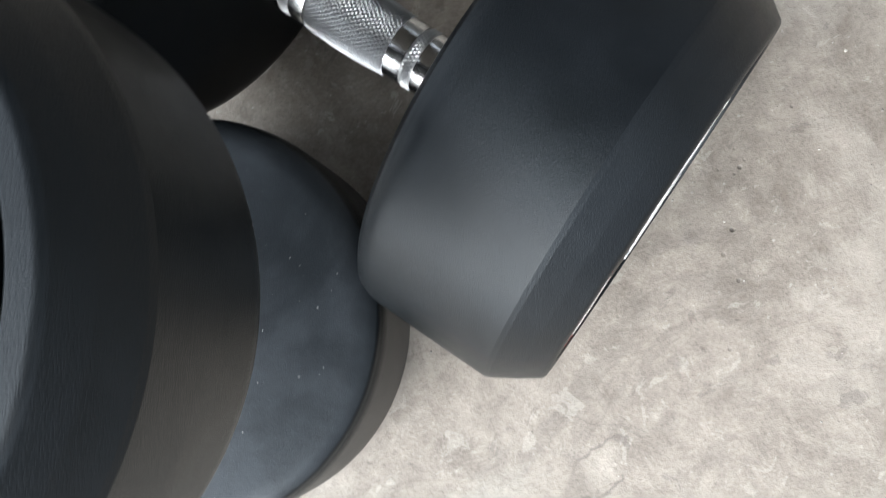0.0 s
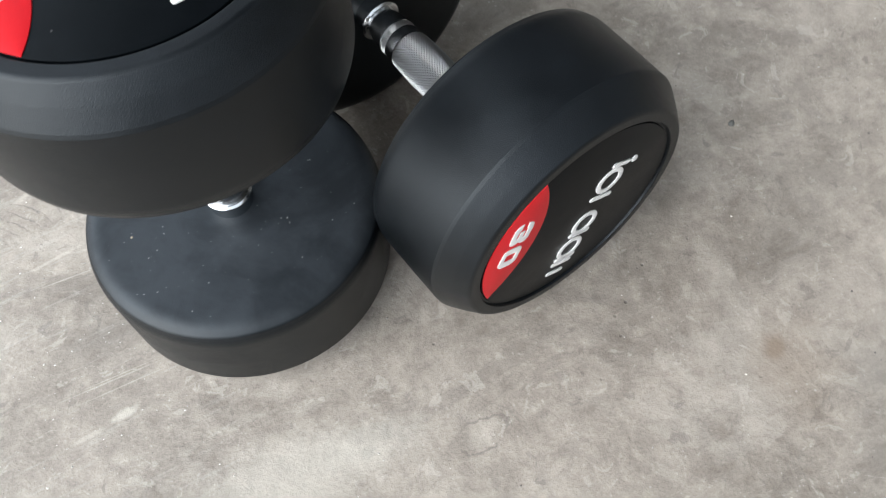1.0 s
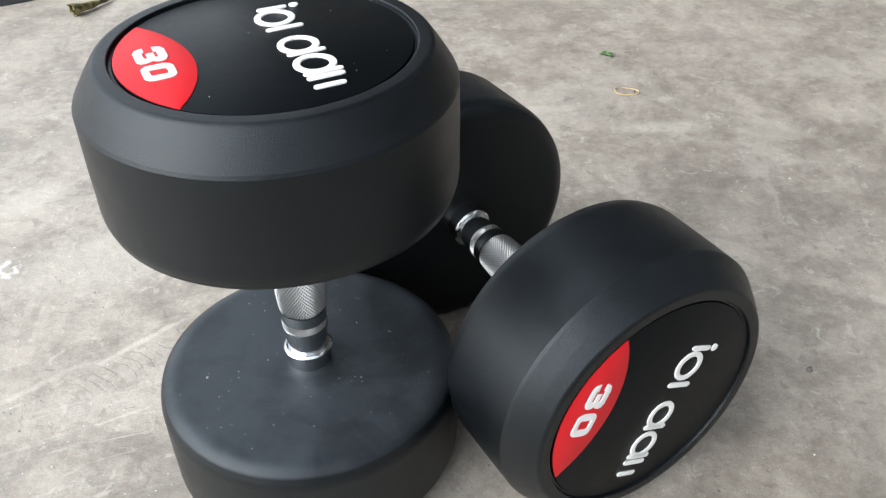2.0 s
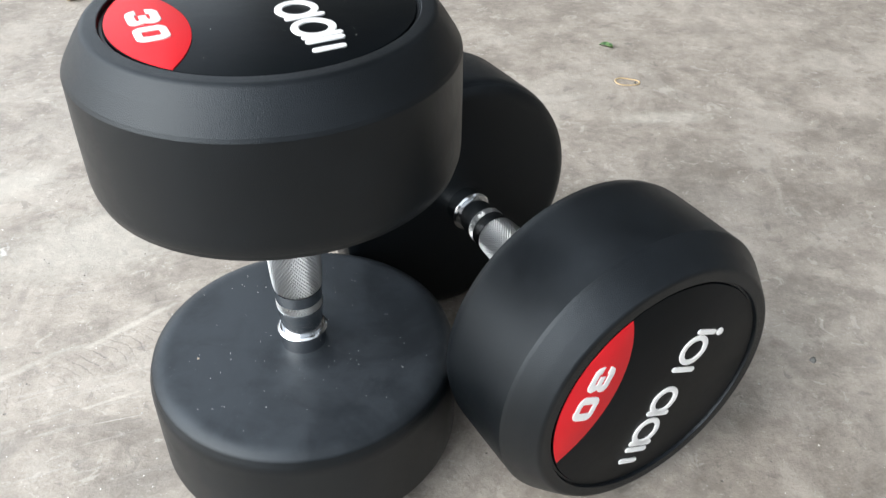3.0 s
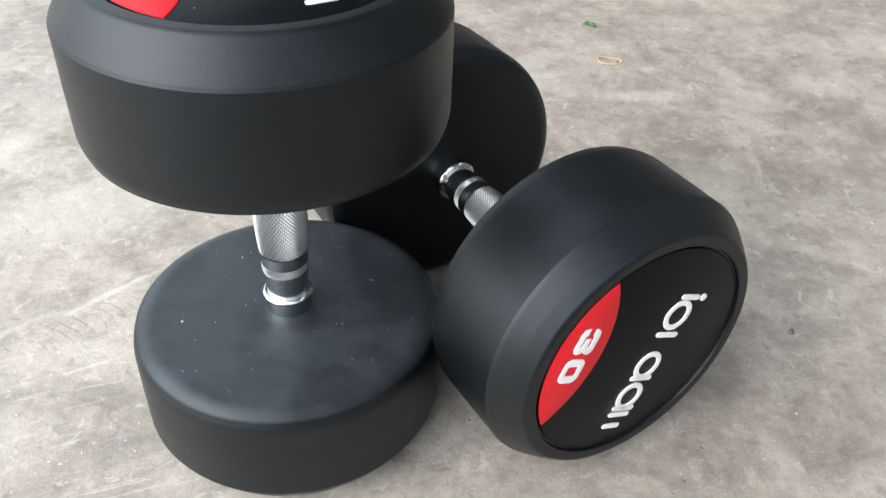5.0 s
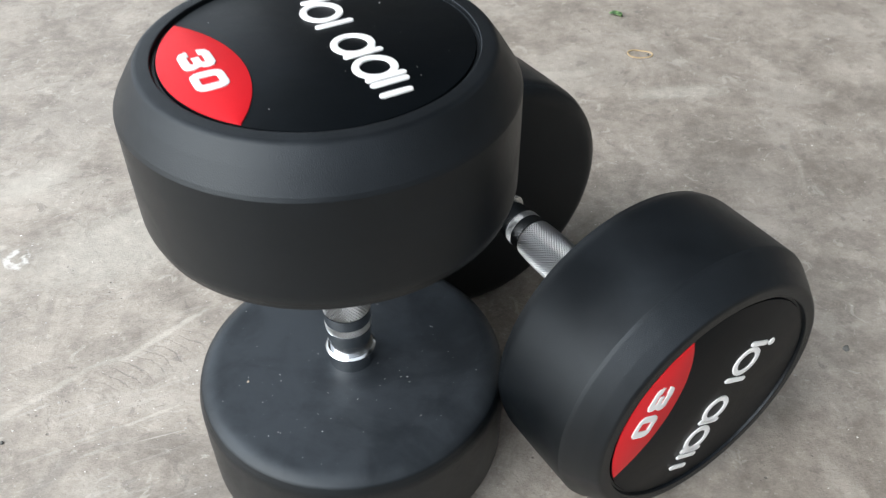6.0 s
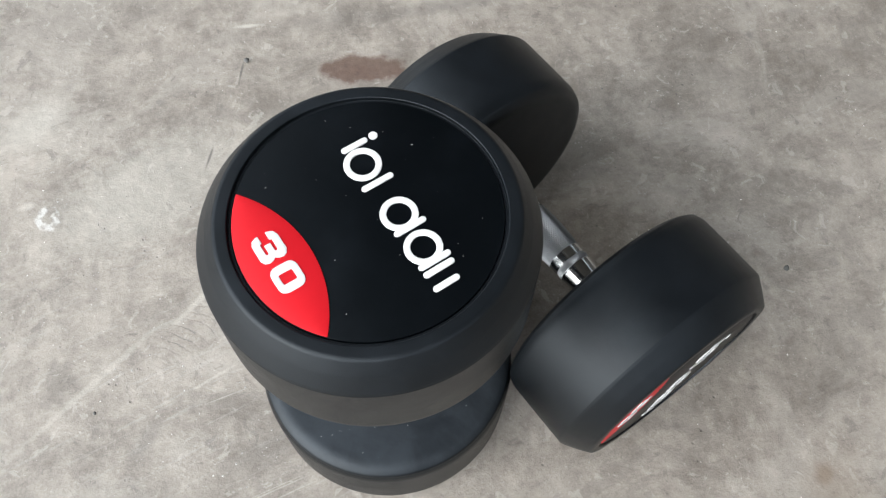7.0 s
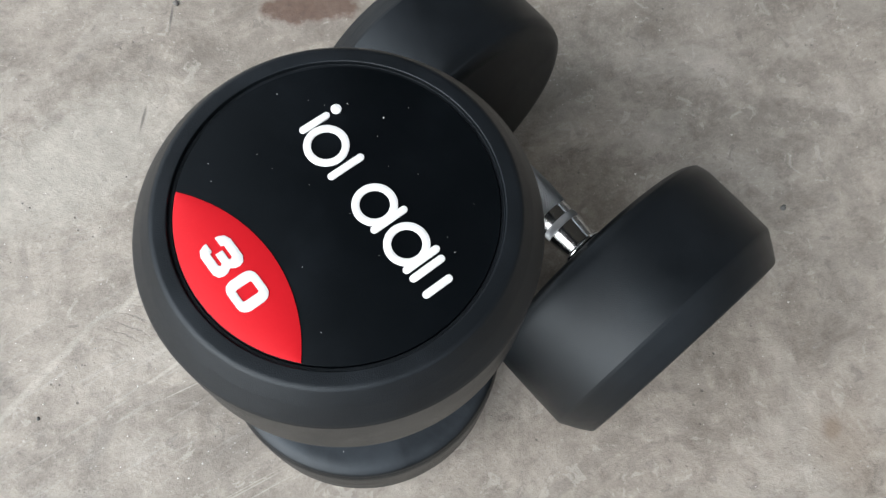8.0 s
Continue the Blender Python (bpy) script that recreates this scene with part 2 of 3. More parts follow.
def rubber(name, tone, leather, rough, spec, top_sheen):
    g = Graph(name)
    dust = g.noise(11.0, 6.0, 0.7, distortion=0.5)
    smear = g.noise(30.0, 4.0, 0.6, distortion=0.8)
    f = g.math("MULTIPLY", g.ramp(dust, 0.42, 0.72), g.ramp(smear, 0.35, 0.7))
    col = g.mix(g.math("MULTIPLY", f, 0.7), (tone * 0.66, tone, tone * 1.35), (tone * 2.3, tone * 3.1, tone * 4.1))
    # sky sheen painted in along with dust: paler on what faces up
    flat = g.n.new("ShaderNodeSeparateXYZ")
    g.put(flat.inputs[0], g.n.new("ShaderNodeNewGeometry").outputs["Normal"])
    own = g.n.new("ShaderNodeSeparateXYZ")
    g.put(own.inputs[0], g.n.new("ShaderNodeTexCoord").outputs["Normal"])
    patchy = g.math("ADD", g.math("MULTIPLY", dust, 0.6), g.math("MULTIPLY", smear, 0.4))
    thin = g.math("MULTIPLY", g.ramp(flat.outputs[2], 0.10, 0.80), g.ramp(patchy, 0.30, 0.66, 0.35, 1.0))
    col = g.mix(g.math("MULTIPLY", thin, top_sheen), col, (0.026, 0.031, 0.038))
    # more painted sheen on the level inner face of the standing weight
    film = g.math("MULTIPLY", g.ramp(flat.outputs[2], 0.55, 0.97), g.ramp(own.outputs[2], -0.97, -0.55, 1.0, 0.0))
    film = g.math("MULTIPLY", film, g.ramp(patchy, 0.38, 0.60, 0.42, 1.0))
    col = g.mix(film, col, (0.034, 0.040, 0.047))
    cells = g.voronoi(1100.0, feature="DISTANCE_TO_EDGE")
    h = g.math("ADD", g.math("MULTIPLY", g.ramp(cells, 0.0, 0.25), leather), g.math("MULTIPLY", g.noise(520.0, 4.0), 0.6))
    n = g.bump(h, 0.22, 0.0003, g.bump(g.noise(26.0, 3.0), 0.10, 0.003))
    g.b.inputs["Specular Tint"].default_value = (0.86, 0.94, 1.0, 1.0)
    return g.out(col, g.ramp(patchy, 0.35, 0.65, rough - 0.03, rough + 0.05), n, spec=spec)


def paint(name, a, b, rough):
    g = Graph(name)
    col = g.mix(g.noise(60.0, 4.0), a, b)
    return g.out(col, rough, g.bump(g.noise(700.0, 3.0), 0.15, 0.0003), spec=0.25)


def chrome(name, tone, rough):
    g = Graph(name)
    f = g.ramp(g.noise(120.0, 4.0), 0.35, 0.7)
    return g.out((tone, tone * 1.02, tone * 1.04), g.math("ADD", g.math("MULTIPLY", f, 0.08), rough), g.bump(g.noise(900.0, 2.0), 0.05, 0.0002), metal=1.0)


def plain_wall():
    g = Graph("plaster")
    col = g.mix(g.noise(2.0, 6.0), (0.075, 0.073, 0.07), (0.11, 0.108, 0.10))
    return g.out(col, 0.85, g.bump(g.noise(30.0, 5.0), 0.2, 0.01))


def grit_material(name, dark, pale):
    g = Graph(name)
    k = g.n.new("ShaderNodeNewGeometry")
    return g.out(g.mix(g.ramp(k.outputs["Random Per Island"], 0.1, 0.9), dark, pale), 0.8)


M_FLOOR, M_WALL = concrete(), plain_wall()
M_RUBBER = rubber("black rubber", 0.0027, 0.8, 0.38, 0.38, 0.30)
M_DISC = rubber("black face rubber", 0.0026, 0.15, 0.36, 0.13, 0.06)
M_RED, M_WHITE = paint("red print", (0.66, 0.010, 0.018), (0.74, 0.014, 0.024), 0.45), paint("white print", (0.84, 0.84, 0.84), (0.88, 0.88, 0.88), 0.5)
# the neck is chrome too, toned darker for the black rubber it mirrors
M_CHROME, M_NECK, M_GRIP = chrome("chrome plate", 0.66, 0.11), chrome("neck chrome", 0.56, 0.15), chrome("knurled steel", 0.40, 0.32)


# ---- mesh helpers ----
def mesh_object(name, verts, faces, mat, parent=None, smooth=True, sharp=None):
    me = bpy.data.meshes.new(name)
    me.from_pydata(verts, [], faces)
    me.materials.append(mat)
    if smooth:
        me.shade_smooth()
        if sharp:
            me.set_sharp_from_angle(angle=radians(sharp))
    me.update()
    ob = new(name, me)
    ob.parent = parent
    return ob


def part(name, bm, mat, parent, label="", sharp=30):
    bmesh.ops.recalc_face_normals(bm, faces=bm.faces)
    me = bpy.data.meshes.new(name)
    bm.to_mesh(me)
    bm.free()
    me.materials.append(mat)
    me.shade_smooth()
    me.set_sharp_from_angle(angle=radians(sharp))
    ob = new(name, me)
    ob.parent = parent
    return tagged(ob, label)


def rounded(points, steps=7):
    """An open outline of (r, z, corner radius), its corners rounded."""
    out = []
    for i, (x, y, rad) in enumerate(points):
        if rad <= 0 or i in (0, len(points) - 1):
            out.append((x, y))
            continue
        p, a, b = Vector((x, y)), Vector(points[i - 1][:2]), Vector(points[i + 1][:2])
        da, db = (a - p).normalized(), (b - p).normalized()
        half = da.angle(db) / 2
        cut = min(rad / math.tan(half), (a - p).length * 0.49, (b - p).length * 0.49)
        q0, q1 = p + da * cut, p + db * cut
        for k in range(steps + 1):
            t = k / steps
            c = q0 * (1 - t) ** 2 + p * 2 * t * (1 - t) + q1 * t * t
            out.append((c.x, c.y))
    return out


def lathe(name, outline, mat, parent, seg=128, label="", sharp=40):
    verts, faces = [], []
    for r, z in outline:
        verts += [(r * math.cos(2 * math.pi * k / seg), r * math.sin(2 * math.pi * k / seg), z) for k in range(seg)]
    for i in range(len(outline) - 1):
        for k in range(seg):
            a, b = i * seg + k, i * seg + (k + 1) % seg
            faces.append((a, b, b + seg, a + seg))
    ob = mesh_object(name, verts, faces, mat, parent, True, sharp)
    return tagged(ob, label)


def slab(outline, z0, z1, round_off=0.0003, holes=()):
    """A flat piece with a slightly rounded top edge: outline and holes are closed loops of (x, y)."""
    bm = bmesh.new()
    edges = []
    for loop in (outline, *holes):
        vs = [bm.verts.new((x, y, z1)) for x, y in loop]
        edges += [bm.edges.new((vs[i], vs[(i + 1) % len(vs)])) for i in range(len(vs))]
    bmesh.ops.triangle_fill(bm, edges=edges, use_beauty=True)
    top = bm.faces[:]
    rim = [e for e in bm.edges if e.is_boundary]
    res = bmesh.ops.extrude_edge_only(bm, edges=rim)
    for v in [g for g in res["geom"] if isinstance(g, bmesh.types.BMVert)]:
        v.co.z = z0
    if round_off:
        bmesh.ops.bevel(bm, geom=rim, offset=round_off, segments=2, affect="EDGES", profile=0.5)
    return bm


# ---- the weights ----
LENGTH, HEAD, RADIUS = 0.3040, 0.0855, 0.0970
DISC = 0.0738
STAND = Vector((0.0018, -0.0006, 0.0))  # where the upright weight stands


def arc(cx, cy, r, a0, a1, n):
    return [(cx + r * math.cos(radians(a0 + (a1 - a0) * k / n)), cy + r * math.sin(radians(a0 + (a1 - a0) * k / n))) for k in range(n + 1)]


def bar(x0, y0, x1, y1, w):
    """A bar with round ends."""
    a = math.degrees(math.atan2(y1 - y0, x1 - x0))
    return arc(x1, y1, w / 2, a - 90, a + 90, 8) + arc(x0, y0, w / 2, a + 90, a + 270, 8)


def chamfered(cx, cy, hw, hh, c):
    return arc(cx + hw - c, cy + hh - c, c, 0, 90, 4) + arc(cx - hw + c, cy + hh - c, c, 90, 180, 4) + \
        arc(cx - hw + c, cy - hh + c, c, 180, 270, 4) + arc(cx + hw - c, cy - hh + c, c, 270, 360, 4)


def head(parent):
    """One rubber head: outer face up at z = 0, inner face at z = -HEAD."""
    R = RADIUS
    outline = rounded([(0.0, -0.004, 0), (0.0741, -0.004, 0), (0.0742, -0.0016, 0.0002), (0.0757, -0.0016, 0.0003), (0.0761, 0.0008, 0.0008), (0.0836, 0.0008, 0.0042),
                       (0.0899, -0.0080, 0.0140), (R - 0.0012, -0.0174, 0.0012), (R - 0.0009, -0.0181, 0.0003), (R - 0.0003, -0.0194, 0.0010), (R, -0.045, 0.03), (R, -HEAD, 0.0145), (0.019, -HEAD, 0.002), (0.0, -HEAD + 0.001, 0)], 14)
    # the mould's parting line, a fine raised bead near the inner edge
    outline = [(r + 0.0008 * math.exp(-((z + HEAD - 0.0044) / 0.0007) ** 2) if r > 0.085 else r, z) for r, z in outline]
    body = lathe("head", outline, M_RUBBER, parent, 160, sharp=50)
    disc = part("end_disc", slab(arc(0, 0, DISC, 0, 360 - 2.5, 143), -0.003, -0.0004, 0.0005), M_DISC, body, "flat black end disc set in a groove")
    a = math.degrees(math.atan2(-0.0543, 0.0497))
    ra = 0.0783
    low = arc(0, 0, DISC - 0.0004, 180 - a, 360 + a, 40)
    half = math.degrees(math.asin(0.0493 / ra))
    top = arc(0, -0.1148, ra, 90 - half, 90 + half, 30)
    part("weight_badge", slab(low + top[1:-1], -0.002, 0.0001, 0.0003), M_RED, body, "bright red lens-shaped badge")
    zero = slab(chamfered(0.0096, -0.0546, 0.0084, 0.0077, 0.0046), 0.0, 0.0006, 0.0002, [chamfered(0.0096, -0.0546, 0.0032, 0.0040, 0.0009)])
    part("digit_zero", zero, M_WHITE, body, "white number 0")
    x0, x1, yt, yb, ym = -0.0188, -0.0022, -0.0480, -0.0612, -0.0546
    three = [(x0 + 0.004, yt), (x1 - 0.0032, yt), (x1 - 0.0008, yt - 0.0012), (x1, yt - 0.0032), (x1 - 0.0004, ym + 0.0016), (x1 - 0.0016, ym), (x1 - 0.0004, ym - 0.0016),
             (x1, yb + 0.0032), (x1 - 0.0008, yb + 0.0012), (x1 - 0.0032, yb), (x0 + 0.004, yb), (x0 + 0.0012, yb + 0.0012), (x0, yb + 0.0036), (x0, yb + 0.0047), (x0 + 0.0044, yb + 0.0047),
             (x0 + 0.0050, yb + 0.0036), (x1 - 0.0054, yb + 0.0036), (x1 - 0.0046, yb + 0.0043), (x1 - 0.0054, yb + 0.0050), (x0 + 0.0064, yb + 0.0050), (x0 + 0.0064, yt - 0.0050), (x1 - 0.0054, yt - 0.0050),
             (x1 - 0.0046, yt - 0.0043), (x1 - 0.0054, yt - 0.0036), (x0 + 0.0050, yt - 0.0036), (x0 + 0.0044, yt - 0.0047), (x0, yt - 0.0047), (x0, yt - 0.0036), (x0 + 0.0012, yt - 0.0012)]
    three = [(-0.0109 + (x + 0.0105) * 1.06, ym + (y - ym) * 1.16) for x, y in three]
    part("digit_three", slab(three, 0.0, 0.0006, 0.0002), M_WHITE, body, "white number 3")
    # maker's mark: plain white rings, bars and a dot in a row
    z0, z1, t = -0.0006, 0.0004, 0.0037
    for cx, cy, r in ((-0.0281, 0.0135, 0.0108), (0.0095, 0.0136, 0.0106), (0.0335, 0.0136, 0.0106)):
        part("mark_ring", slab(arc(cx, cy, r, 0, 352, 44), z0, z1, 0.0003, [arc(cx, cy, r - t, 0, 350, 35)]), M_WHITE, body, "white ring of the maker's mark")
    for b in ((-0.0412, 0.0225, -0.0412, 0.0095), (-0.0138, 0.0225, -0.0138, 0.0062), (0.0193, 0.0225, 0.0193, 0.0062), (0.0432, 0.0225, 0.0432, 0.0062), (0.0482, 0.0215, 0.0482, 0.0062), (0.0575, 0.0185, 0.0575, 0.0062)):
        part("mark_bar", slab(bar(*b, t), z0, z1, 0.0003), M_WHITE, body, "white bar of the maker's mark")
    part("mark_dot", slab(arc(-0.0413, 0.0283, 0.0026, 0, 345, 23), z0, z1, 0.0003), M_WHITE, body, "white dot of the maker's mark")
    return body


def knurl(name, z0, z1, radius, around, depth, parent, label):
    """A turned piece cut by crossing grooves into small pyramids; radius(z) gives its swell."""
    n, m = around * 2, max(2, round((z1 - z0) / 0.00145))
    verts, faces = [], []
    for j in range(m + 1):
        z = z0 + (z1 - z0) * j / m
        for k in range(n):
            peak = (k + j) % 2 == 1 and 0 < j < m
            r = radius(z) + (depth * 0.35 if peak else -depth * 0.65)
            a = 2 * math.pi * k / n
            verts.append((r * math.cos(a), r * math.sin(a), z))
    at = lambda k, j: j * n + k % n
    for j in range(m):
        for k in range(n):
            a, b, c, d = at(k, j), at(k + 1, j), at(k + 1, j + 1), at(k, j + 1)
            faces += [(a, b, d), (b, c, d)] if (k + j) % 2 == 1 else [(a, b, c), (a, c, d)]
    return tagged(mesh_object(name, verts, faces, M_GRIP, parent, False), label)


def dumbbell():
    root = new("dumbbell")
    for z, turn in ((LENGTH, 0), (0.0, 180)):
        head(root).matrix_basis = pose(0, 0, z, turn, 0, 0)
    gap = LENGTH - 2 * HEAD
    mid = LENGTH / 2
    swell = lambda z: 0.0144 + 0.0012 * max(0.0, 1 - ((z - mid) / 0.0223) ** 2)
    for side in (1, -1):
        f = lambda a: mid + side * (gap / 2 - a)
        ring = rounded([(0.0134, f(-0.001), 0), (0.0140, f(-0.001), 0.0004), (0.0140, f(0.0098), 0.0004), (0.0150, f(0.0102), 0.0004), (0.0157, f(0.0110), 0.0006), (0.0157, f(0.0119), 0.0006), (0.0142, f(0.0134), 0.0006), (0.0122, f(0.0134), 0)], 5)
        lathe("collar", ring, M_CHROME, root, 64, "polished chrome collar")
        neck = rounded([(0.0125, f(0.0125), 0), (0.0127, f(0.016), 0.003), (0.0141, f(0.0290), 0.002), (0.0141, f(0.0302), 0), (0.0137, f(0.0304), 0), (0.0137, f(0.0360), 0), (0.0141, f(0.0362), 0), (0.0144, f(0.0400), 0), (0.0145, f(0.0445), 0)], 5)
        lathe("neck", neck, M_NECK, root, 64, "smooth chrome neck")
        za, zb = sorted((f(0.0304), f(0.0362)))
        knurl("knurled_band", za, zb, lambda z: 0.0142, 46, 0.0007, root, "narrow knurled chrome band")
    knurl("grip", mid - gap / 2 + 0.0442, mid + gap / 2 - 0.0442, swell, 46, 0.0010, root, "diamond-knurled chrome grip")
    return root


TURN_UP, TURN_SIDE, HEADING = -61.81, -113.54, -58.62
upright = dumbbell()
upright.matrix_basis = pose(STAND.x, STAND.y, 0.0008, 0, 0, TURN_UP)
tagged(upright, "black rubber dumbbell standing upright on the concrete, chrome handle", "dumbbell", "pair of dumbbells")
FACE = Vector((0.2161, -0.0478, RADIUS))
n = Vector((math.cos(radians(HEADING)), math.sin(radians(HEADING)), 0))
h = Vector((-n.y, n.x, 0))
up = Vector((0, 0, 1))
u = h * math.cos(radians(TURN_SIDE)) + up * math.sin(radians(TURN_SIDE))
v = n.cross(u)
lie = Matrix((u, v, n)).transposed().to_4x4()
lie.translation = FACE - n * LENGTH
lying = copy_thing(upright, lie)
tagged(lying, "black rubber dumbbell lying on its side against the upright one")

# ---- the place ----
def block(name, x0, x1, y0, y1, z0, z1, mat, label=""):
    bm = bmesh.new()
    bmesh.ops.create_cube(bm, size=1)
    for w in bm.verts:
        w.co = ((x0 + x1) / 2 + w.co.x * (x1 - x0), (y0 + y1) / 2 + w.co.y * (y1 - y0), (z0 + z1) / 2 + w.co.z * (z1 - z0))
    ob = part(name, bm, mat, None, label)
    return tagged(ob, kind="structure")


mesh = bpy.data.meshes.new("floor")
mesh.from_pydata([(-60, -60, 0), (60, -60, 0), (60, 60, 0), (-60, 60, 0)], [], [(0, 1, 2, 3)])
mesh.materials.append(M_FLOOR)
tagged(new("floor", mesh), "grey mottled worn concrete floor with scuffs and stains", "floor", kind="structure")
# unseen roof and walls, added and sized to block and shape the sky light
block("shade_roof", -1.2, 3.4, -2.2, 4.2, 3.2, 3.35, M_WALL, "unseen roof slab placed to shade the weights from above")
block("shade_wall_north", -1.2, 3.4, 4.2, 4.4, 0, 3.2, M_WALL, "unseen plain wall added to block the low sky")
block("shade_wall_east", 3.2, 3.4, -5.8, 4.2, 0, 2.5, M_WALL, "unseen plain wall added to darken the east side")
block("shade_wall_south", -1.7, 3.4, -6.0, -5.8, 0, 2.4, M_WALL, "unseen plain wall added to block the low sky")

# ---- loose things on the floor ----
def crystal(bm, x, y, z, size, rng, flat=0.6):
    """A small broken fragment of eight faces."""
    p = [Vector((rng.uniform(0.6, 1.3) * a, rng.uniform(0.6, 1.3) * b, rng.uniform(0.6, 1.2) * c * flat)) * size / 2
         for a, b, c in ((1, 0, 0), (0, 1, 0), (-1, 0, 0), (0, -1, 0), (0, 0, 1), (0, 0, -1))]
    low = min(q.z for q in p)
    turn = Matrix.Rotation(rng.uniform(0, 6.28), 3, "Z")
    w = [bm.verts.new(Vector((x, y, z - low)) + turn @ q) for q in p]
    for i in range(4):
        bm.faces.new((w[i], w[(i + 1) % 4], w[4]))
        bm.faces.new((w[(i + 1) % 4], w[i], w[5]))


def scatter(name, count, area, sizes, z, mat, label, category, seed, inside=None):
    rng = random.Random(seed)
    bm = bmesh.new()
    made = 0
    while made < count:
        x, y = rng.uniform(area[0], area[1]), rng.uniform(area[2], area[3])
        if inside and not inside(x, y, rng):
            continue
        crystal(bm, x, y, z, sizes[0] + (sizes[1] - sizes[0]) * rng.random() ** 4, rng)
        made += 1
    me = bpy.data.meshes.new(name)
    bm.to_mesh(me)
    bm.free()
    me.materials.append(mat)
    return tagged(new(name, me), label, category, kind="stuff")


def floor_free(x, y, rng):
    if math.hypot(x - STAND.x, y - STAND.y) < 0.102:
        return False
    p = Vector((x, y, 0)) - Vector((FACE.x, FACE.y, 0))
    if abs(p.dot(h)) < 0.05 and -LENGTH < p.dot(n) < 0.0:
        return False
    return noise.noise(Vector((x * 9, y * 9, 0.3))) > rng.uniform(-0.5, 0.45)


M_GRIT = grit_material("sand and cement crumbs", (0.16, 0.15, 0.14), (0.80, 0.78, 0.73))
M_PALE = grit_material("pale dust", (0.45, 0.44, 0.42), (0.85, 0.84, 0.80))
M_TAN = grit_material("tan crumb", (0.40, 0.33, 0.24), (0.55, 0.47, 0.36))
M_STONE = grit_material("dark stone", (0.09, 0.088, 0.085), (0.15, 0.147, 0.14))
scatter("grit", 3800, (-0.75, 0.85, -0.35, 1.1), (0.0005, 0.0021), 0.0, M_GRIT, "scattered sand grains and cement crumbs on concrete", "grit", 3, floor_free)
scatter("crumbs", 800, (-0.40, 0.10, -0.28, 0.28), (0.0005, 0.0020), 0.0, M_PALE, "pale cement crumbs along the scuffed concrete", "grit", 9, floor_free)
scatter("dust", 620, (-0.09, 0.09, -0.09, 0.09), (0.00022, 0.0008), HEAD + 0.0006, M_PALE, "tiny pale dust specks on black rubber", "dust", 5,
        lambda x, y, rng: 0.018 < math.hypot(x, y) < 0.083)
scatter("dust", 26, (-0.07, 0.07, -0.07, 0.07), (0.0004, 0.0009), LENGTH + 0.0004, M_PALE, "few pale dust specks on a rubber disc", "dust", 6,
        lambda x, y, rng: math.hypot(x, y) < 0.07)


def pebble(name, x, y, size, mat, label, seed, z=0.0, category="pebble"):
    rng = random.Random(seed)
    bm = bmesh.new()
    bmesh.ops.create_icosphere(bm, subdivisions=2, radius=size / 2)
    for w in bm.verts:
        k = 1 + 0.35 * noise.noise(w.co * (2.2 / size) + Vector((seed, 0, 0)))
        w.co = Vector((w.co.x * k * 1.2, w.co.y * k, w.co.z * k * 0.7))
    low = min(w.co.z for w in bm.verts)
    bmesh.ops.translate(bm, verts=bm.verts, vec=(x, y, z - low))
    bmesh.ops.rotate(bm, verts=bm.verts, cent=(x, y, z), matrix=Matrix.Rotation(rng.uniform(0, 6), 3, "Z"))
    return tagged(part(name, bm, mat, None, label, 60), category=category)


pebble("pebble", 0.3725, 0.0770, 0.0048, M_STONE, "dark grey pebble lying on the concrete", 1)
pebble("pebble", -0.1250, 0.3616, 0.0050, M_STONE, "small dark pebble beside a hairline crack", 2)
pebble("pebble", -0.2490, -0.0030, 0.0026, M_STONE, "tiny dark pebble on the scuffed concrete", 4)
pebble("crumb", -0.0607, -0.0215, 0.0015, M_TAN, "tan crumb lying on the black rubber head", 5, HEAD + 0.0006, "crumb")
pebble("crumb", 0.0722, -0.0575, 0.0010, M_PALE, "white crumb at the rubber head's rim", 6, HEAD - 0.0030, "crumb")
pebble("crumb", 0.0700, -0.0600, 0.0008, M_PALE, "white crumb at the rubber head's rim", 7, HEAD - 0.0026, "crumb")

# a tan rubber band
g = Graph("tan elastic")
M_BAND = g.out(g.mix(g.noise(80.0), (0.46, 0.33, 0.17), (0.60, 0.46, 0.27)), 0.6)
seg, ring_seg = 48, 8
verts, faces = [], []
for k in range(seg):
    a = 2 * math.pi * k / seg
    rr = 0.0105 * (1 + 0.16 * math.cos(2 * a + 0.5) + 0.07 * math.cos(3 * a))
    for j in range(ring_seg):
        b = 2 * math.pi * j / ring_seg
        verts.append((0.2990 + (rr + 0.0007 * math.cos(b)) * math.cos(a) * 1.2, 0.5461 + (rr + 0.0007 * math.cos(b)) * math.sin(a), 0.0008 + 0.0008 * math.sin(b)))
        faces.append((k * ring_seg + j, ((k + 1) % seg) * ring_seg + j, ((k + 1) % seg) * ring_seg + (j + 1) % ring_seg, k * ring_seg + (j + 1) % ring_seg))
tagged(mesh_object("rubber_band", verts, faces, M_BAND), "thin tan rubber band lying on the concrete", "rubber band")
pebble("crumb", 0.3085, 0.5440, 0.0032, M_STONE, "dark crumb caught inside the rubber band", 8, 0.0, "crumb")


def leaf_material(name, a, b):
    g = Graph(name)
    return g.out(g.mix(g.ramp(g.noise(95.0, 5.0, 0.65), 0.38, 0.62), a, b), 0.6, g.bump(g.noise(300.0, 4.0), 0.4, 0.0006))


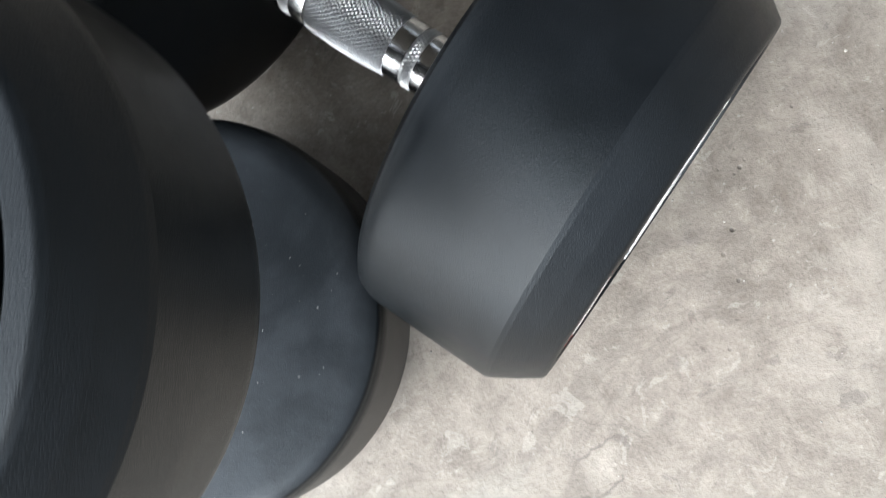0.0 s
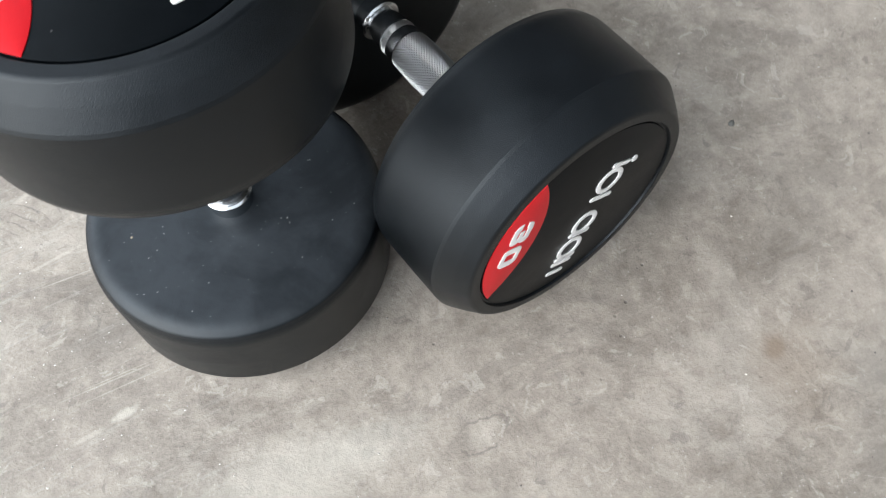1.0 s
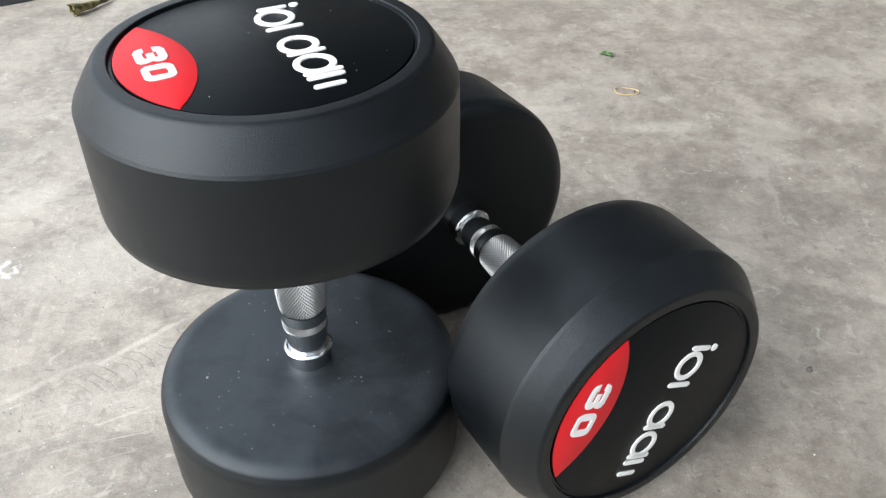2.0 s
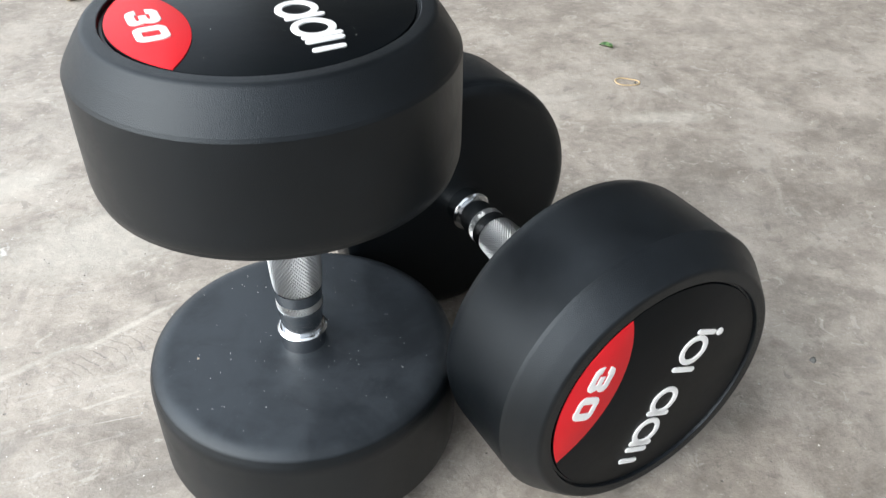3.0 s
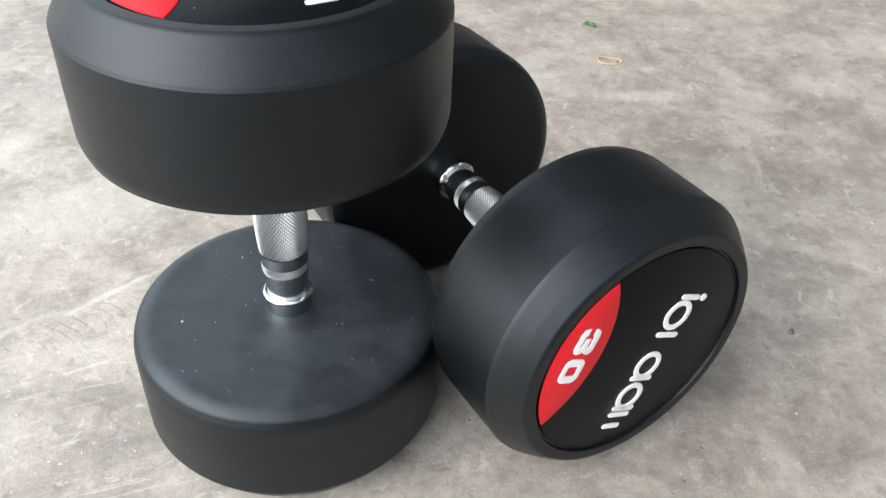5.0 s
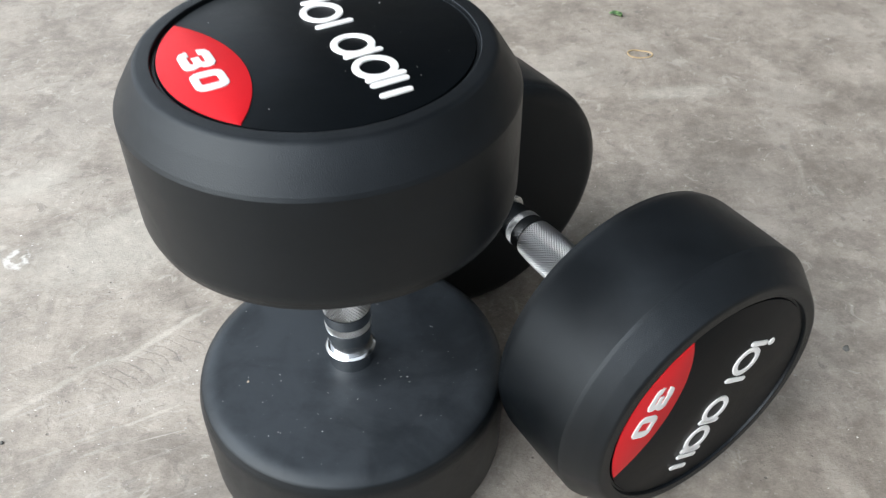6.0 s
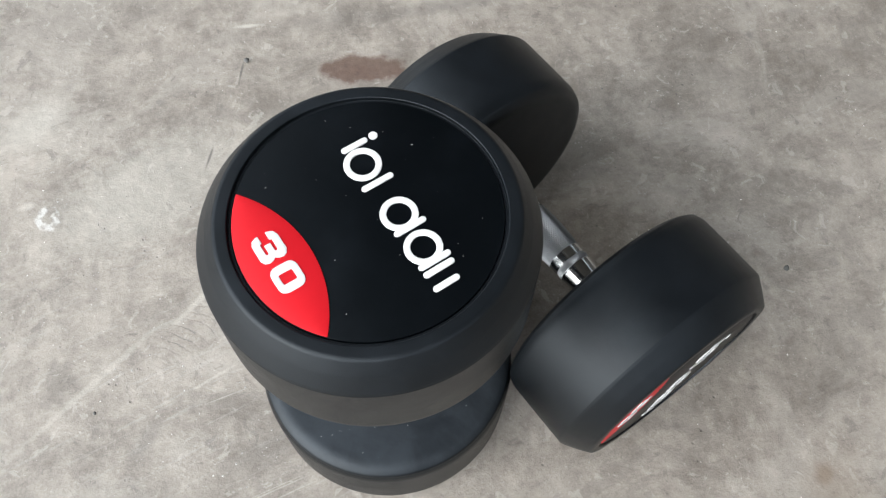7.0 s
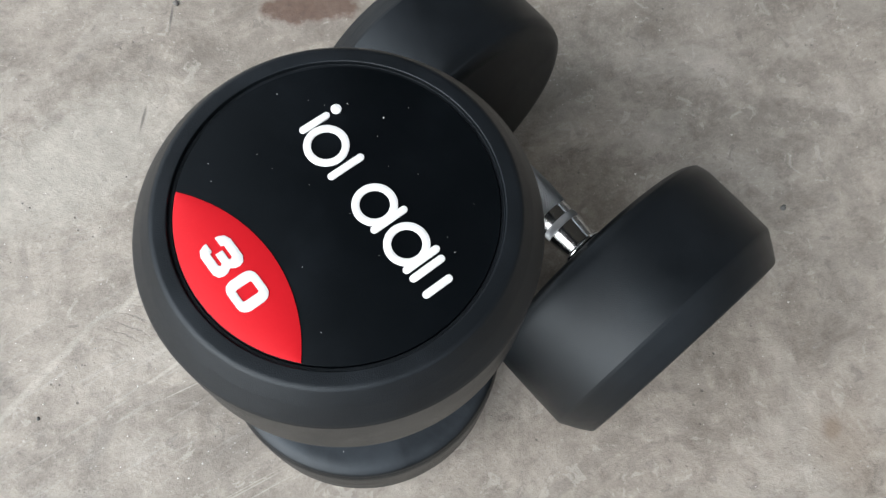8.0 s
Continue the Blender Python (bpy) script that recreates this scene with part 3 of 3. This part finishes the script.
# a torn scrap of green leaf, curled up from the floor
verts, faces = [], []
rows_, cols_ = 9, 7
for i in range(rows_):
    for j in range(cols_):
        t, w = i / (rows_ - 1), j / (cols_ - 1) * 2 - 1
        width = 0.0065 * math.sin(math.pi * (0.12 + 0.86 * t)) ** 0.7 * (1 + 0.5 * noise.noise(Vector((t * 6, w * 1.5, 4.2))))
        x, y = (t - 0.5) * 0.023 + 0.004 * noise.noise(Vector((w * 4, t * 2, 9.0))), w * width
        verts.append((x, y, 0.0008 + 0.0050 * abs(w) ** 1.5 * (0.4 + t) + 0.0016 * math.sin(5 * t)))
for i in range(rows_ - 1):
    for j in range(cols_ - 1):
        a = i * cols_ + j
        faces.append((a, a + 1, a + cols_ + 1, a + cols_))
scrap = mesh_object("leaf_scrap", verts, faces, leaf_material("green leaf", (0.02, 0.07, 0.02), (0.20, 0.34, 0.13)))
scrap.modifiers.new("thickness", "SOLIDIFY").thickness = 0.0004
scrap.matrix_basis = pose(0.2872, 0.6479, 0.0004, 0, 0, -25) @ Matrix.Scale(0.72, 4)
tagged(scrap, "small torn green leaf scrap on the concrete", "leaf")

# a dry leaf rolled into a tube
verts, faces = [], []
rows_, cols_ = 40, 26
for i in range(rows_):
    t = i / (rows_ - 1)
    r = 0.0115 * (1.0 - 0.80 * t ** 0.75) * (1 + 0.12 * math.sin(17 * t))
    for j in range(cols_):
        s = j / (cols_ - 1)
        a = -0.9 + s * 6.9
        ragged = 0.014 * noise.noise(Vector((s * 5, 3.1, 0.0))) if i == 0 else 0.0
        rr = r * (0.72 + 0.28 * s) * (1 + 0.10 * noise.noise(Vector((t * 6, s * 5, 1.7))))
        verts.append((0.085 * t + ragged, rr * math.cos(a) * 1.15 + 0.012 * t * t, 0.0125 * (1 - 0.62 * t) + rr * math.sin(a)))
for i in range(rows_ - 1):
    for j in range(cols_ - 1):
        a = i * cols_ + j
        faces.append((a, a + 1, a + cols_ + 1, a + cols_))
roll = mesh_object("dry_leaf", verts, faces, leaf_material("dry leaf", (0.050, 0.040, 0.016), (0.26, 0.22, 0.085)))
roll.modifiers.new("thickness", "SOLIDIFY").thickness = 0.0006
roll.matrix_basis = pose(-0.4653, 0.7684, 0.0, 0, 0, 52) @ Matrix.Scale(0.85, 4)
tagged(roll, "dry yellow-green leaf rolled into a tube on the floor", "leaf")

# a slack black plastic bag, seen only by its near edge
g = Graph("black plastic film")
M_BAG = g.out(g.mix(g.noise(20.0), (0.012, 0.012, 0.013), (0.03, 0.03, 0.032)), 0.32, g.bump(g.noise(55.0, 5.0, 0.6, distortion=1.0), 0.5, 0.006), spec=0.5)
verts, faces = [], []
rows_, cols_ = 26, 72
for i in range(rows_):
    t = i / (rows_ - 1)
    for j in range(cols_):
        a = 2 * math.pi * j / cols_
        fold = noise.noise(Vector((math.cos(a) * 2.6, math.sin(a) * 2.6, 0.5 + t * 2)))
        r = 1 - t * 0.98
        r = r * (1 + 0.16 * fold * (0.4 + t))
        z = 0.075 * (1 - (1 - t) ** 2.6) * (1 + 0.5 * fold) + 0.012 * noise.noise(Vector((a * 4, t * 9, 7))) * t
        verts.append((0.20 * r * math.cos(a), 0.115 * r * math.sin(a), max(0.0005, z)))
for i in range(rows_ - 1):
    for j in range(cols_):
        faces.append((i * cols_ + j, i * cols_ + (j + 1) % cols_, (i + 1) * cols_ + (j + 1) % cols_, (i + 1) * cols_ + j))
bag = mesh_object("plastic_bag", verts, faces, M_BAG)
bag.matrix_basis = pose(-0.655, 0.900, 0.0, 0, 0, 24)
tagged(bag, "slack black plastic bag lying on the concrete", "bag")
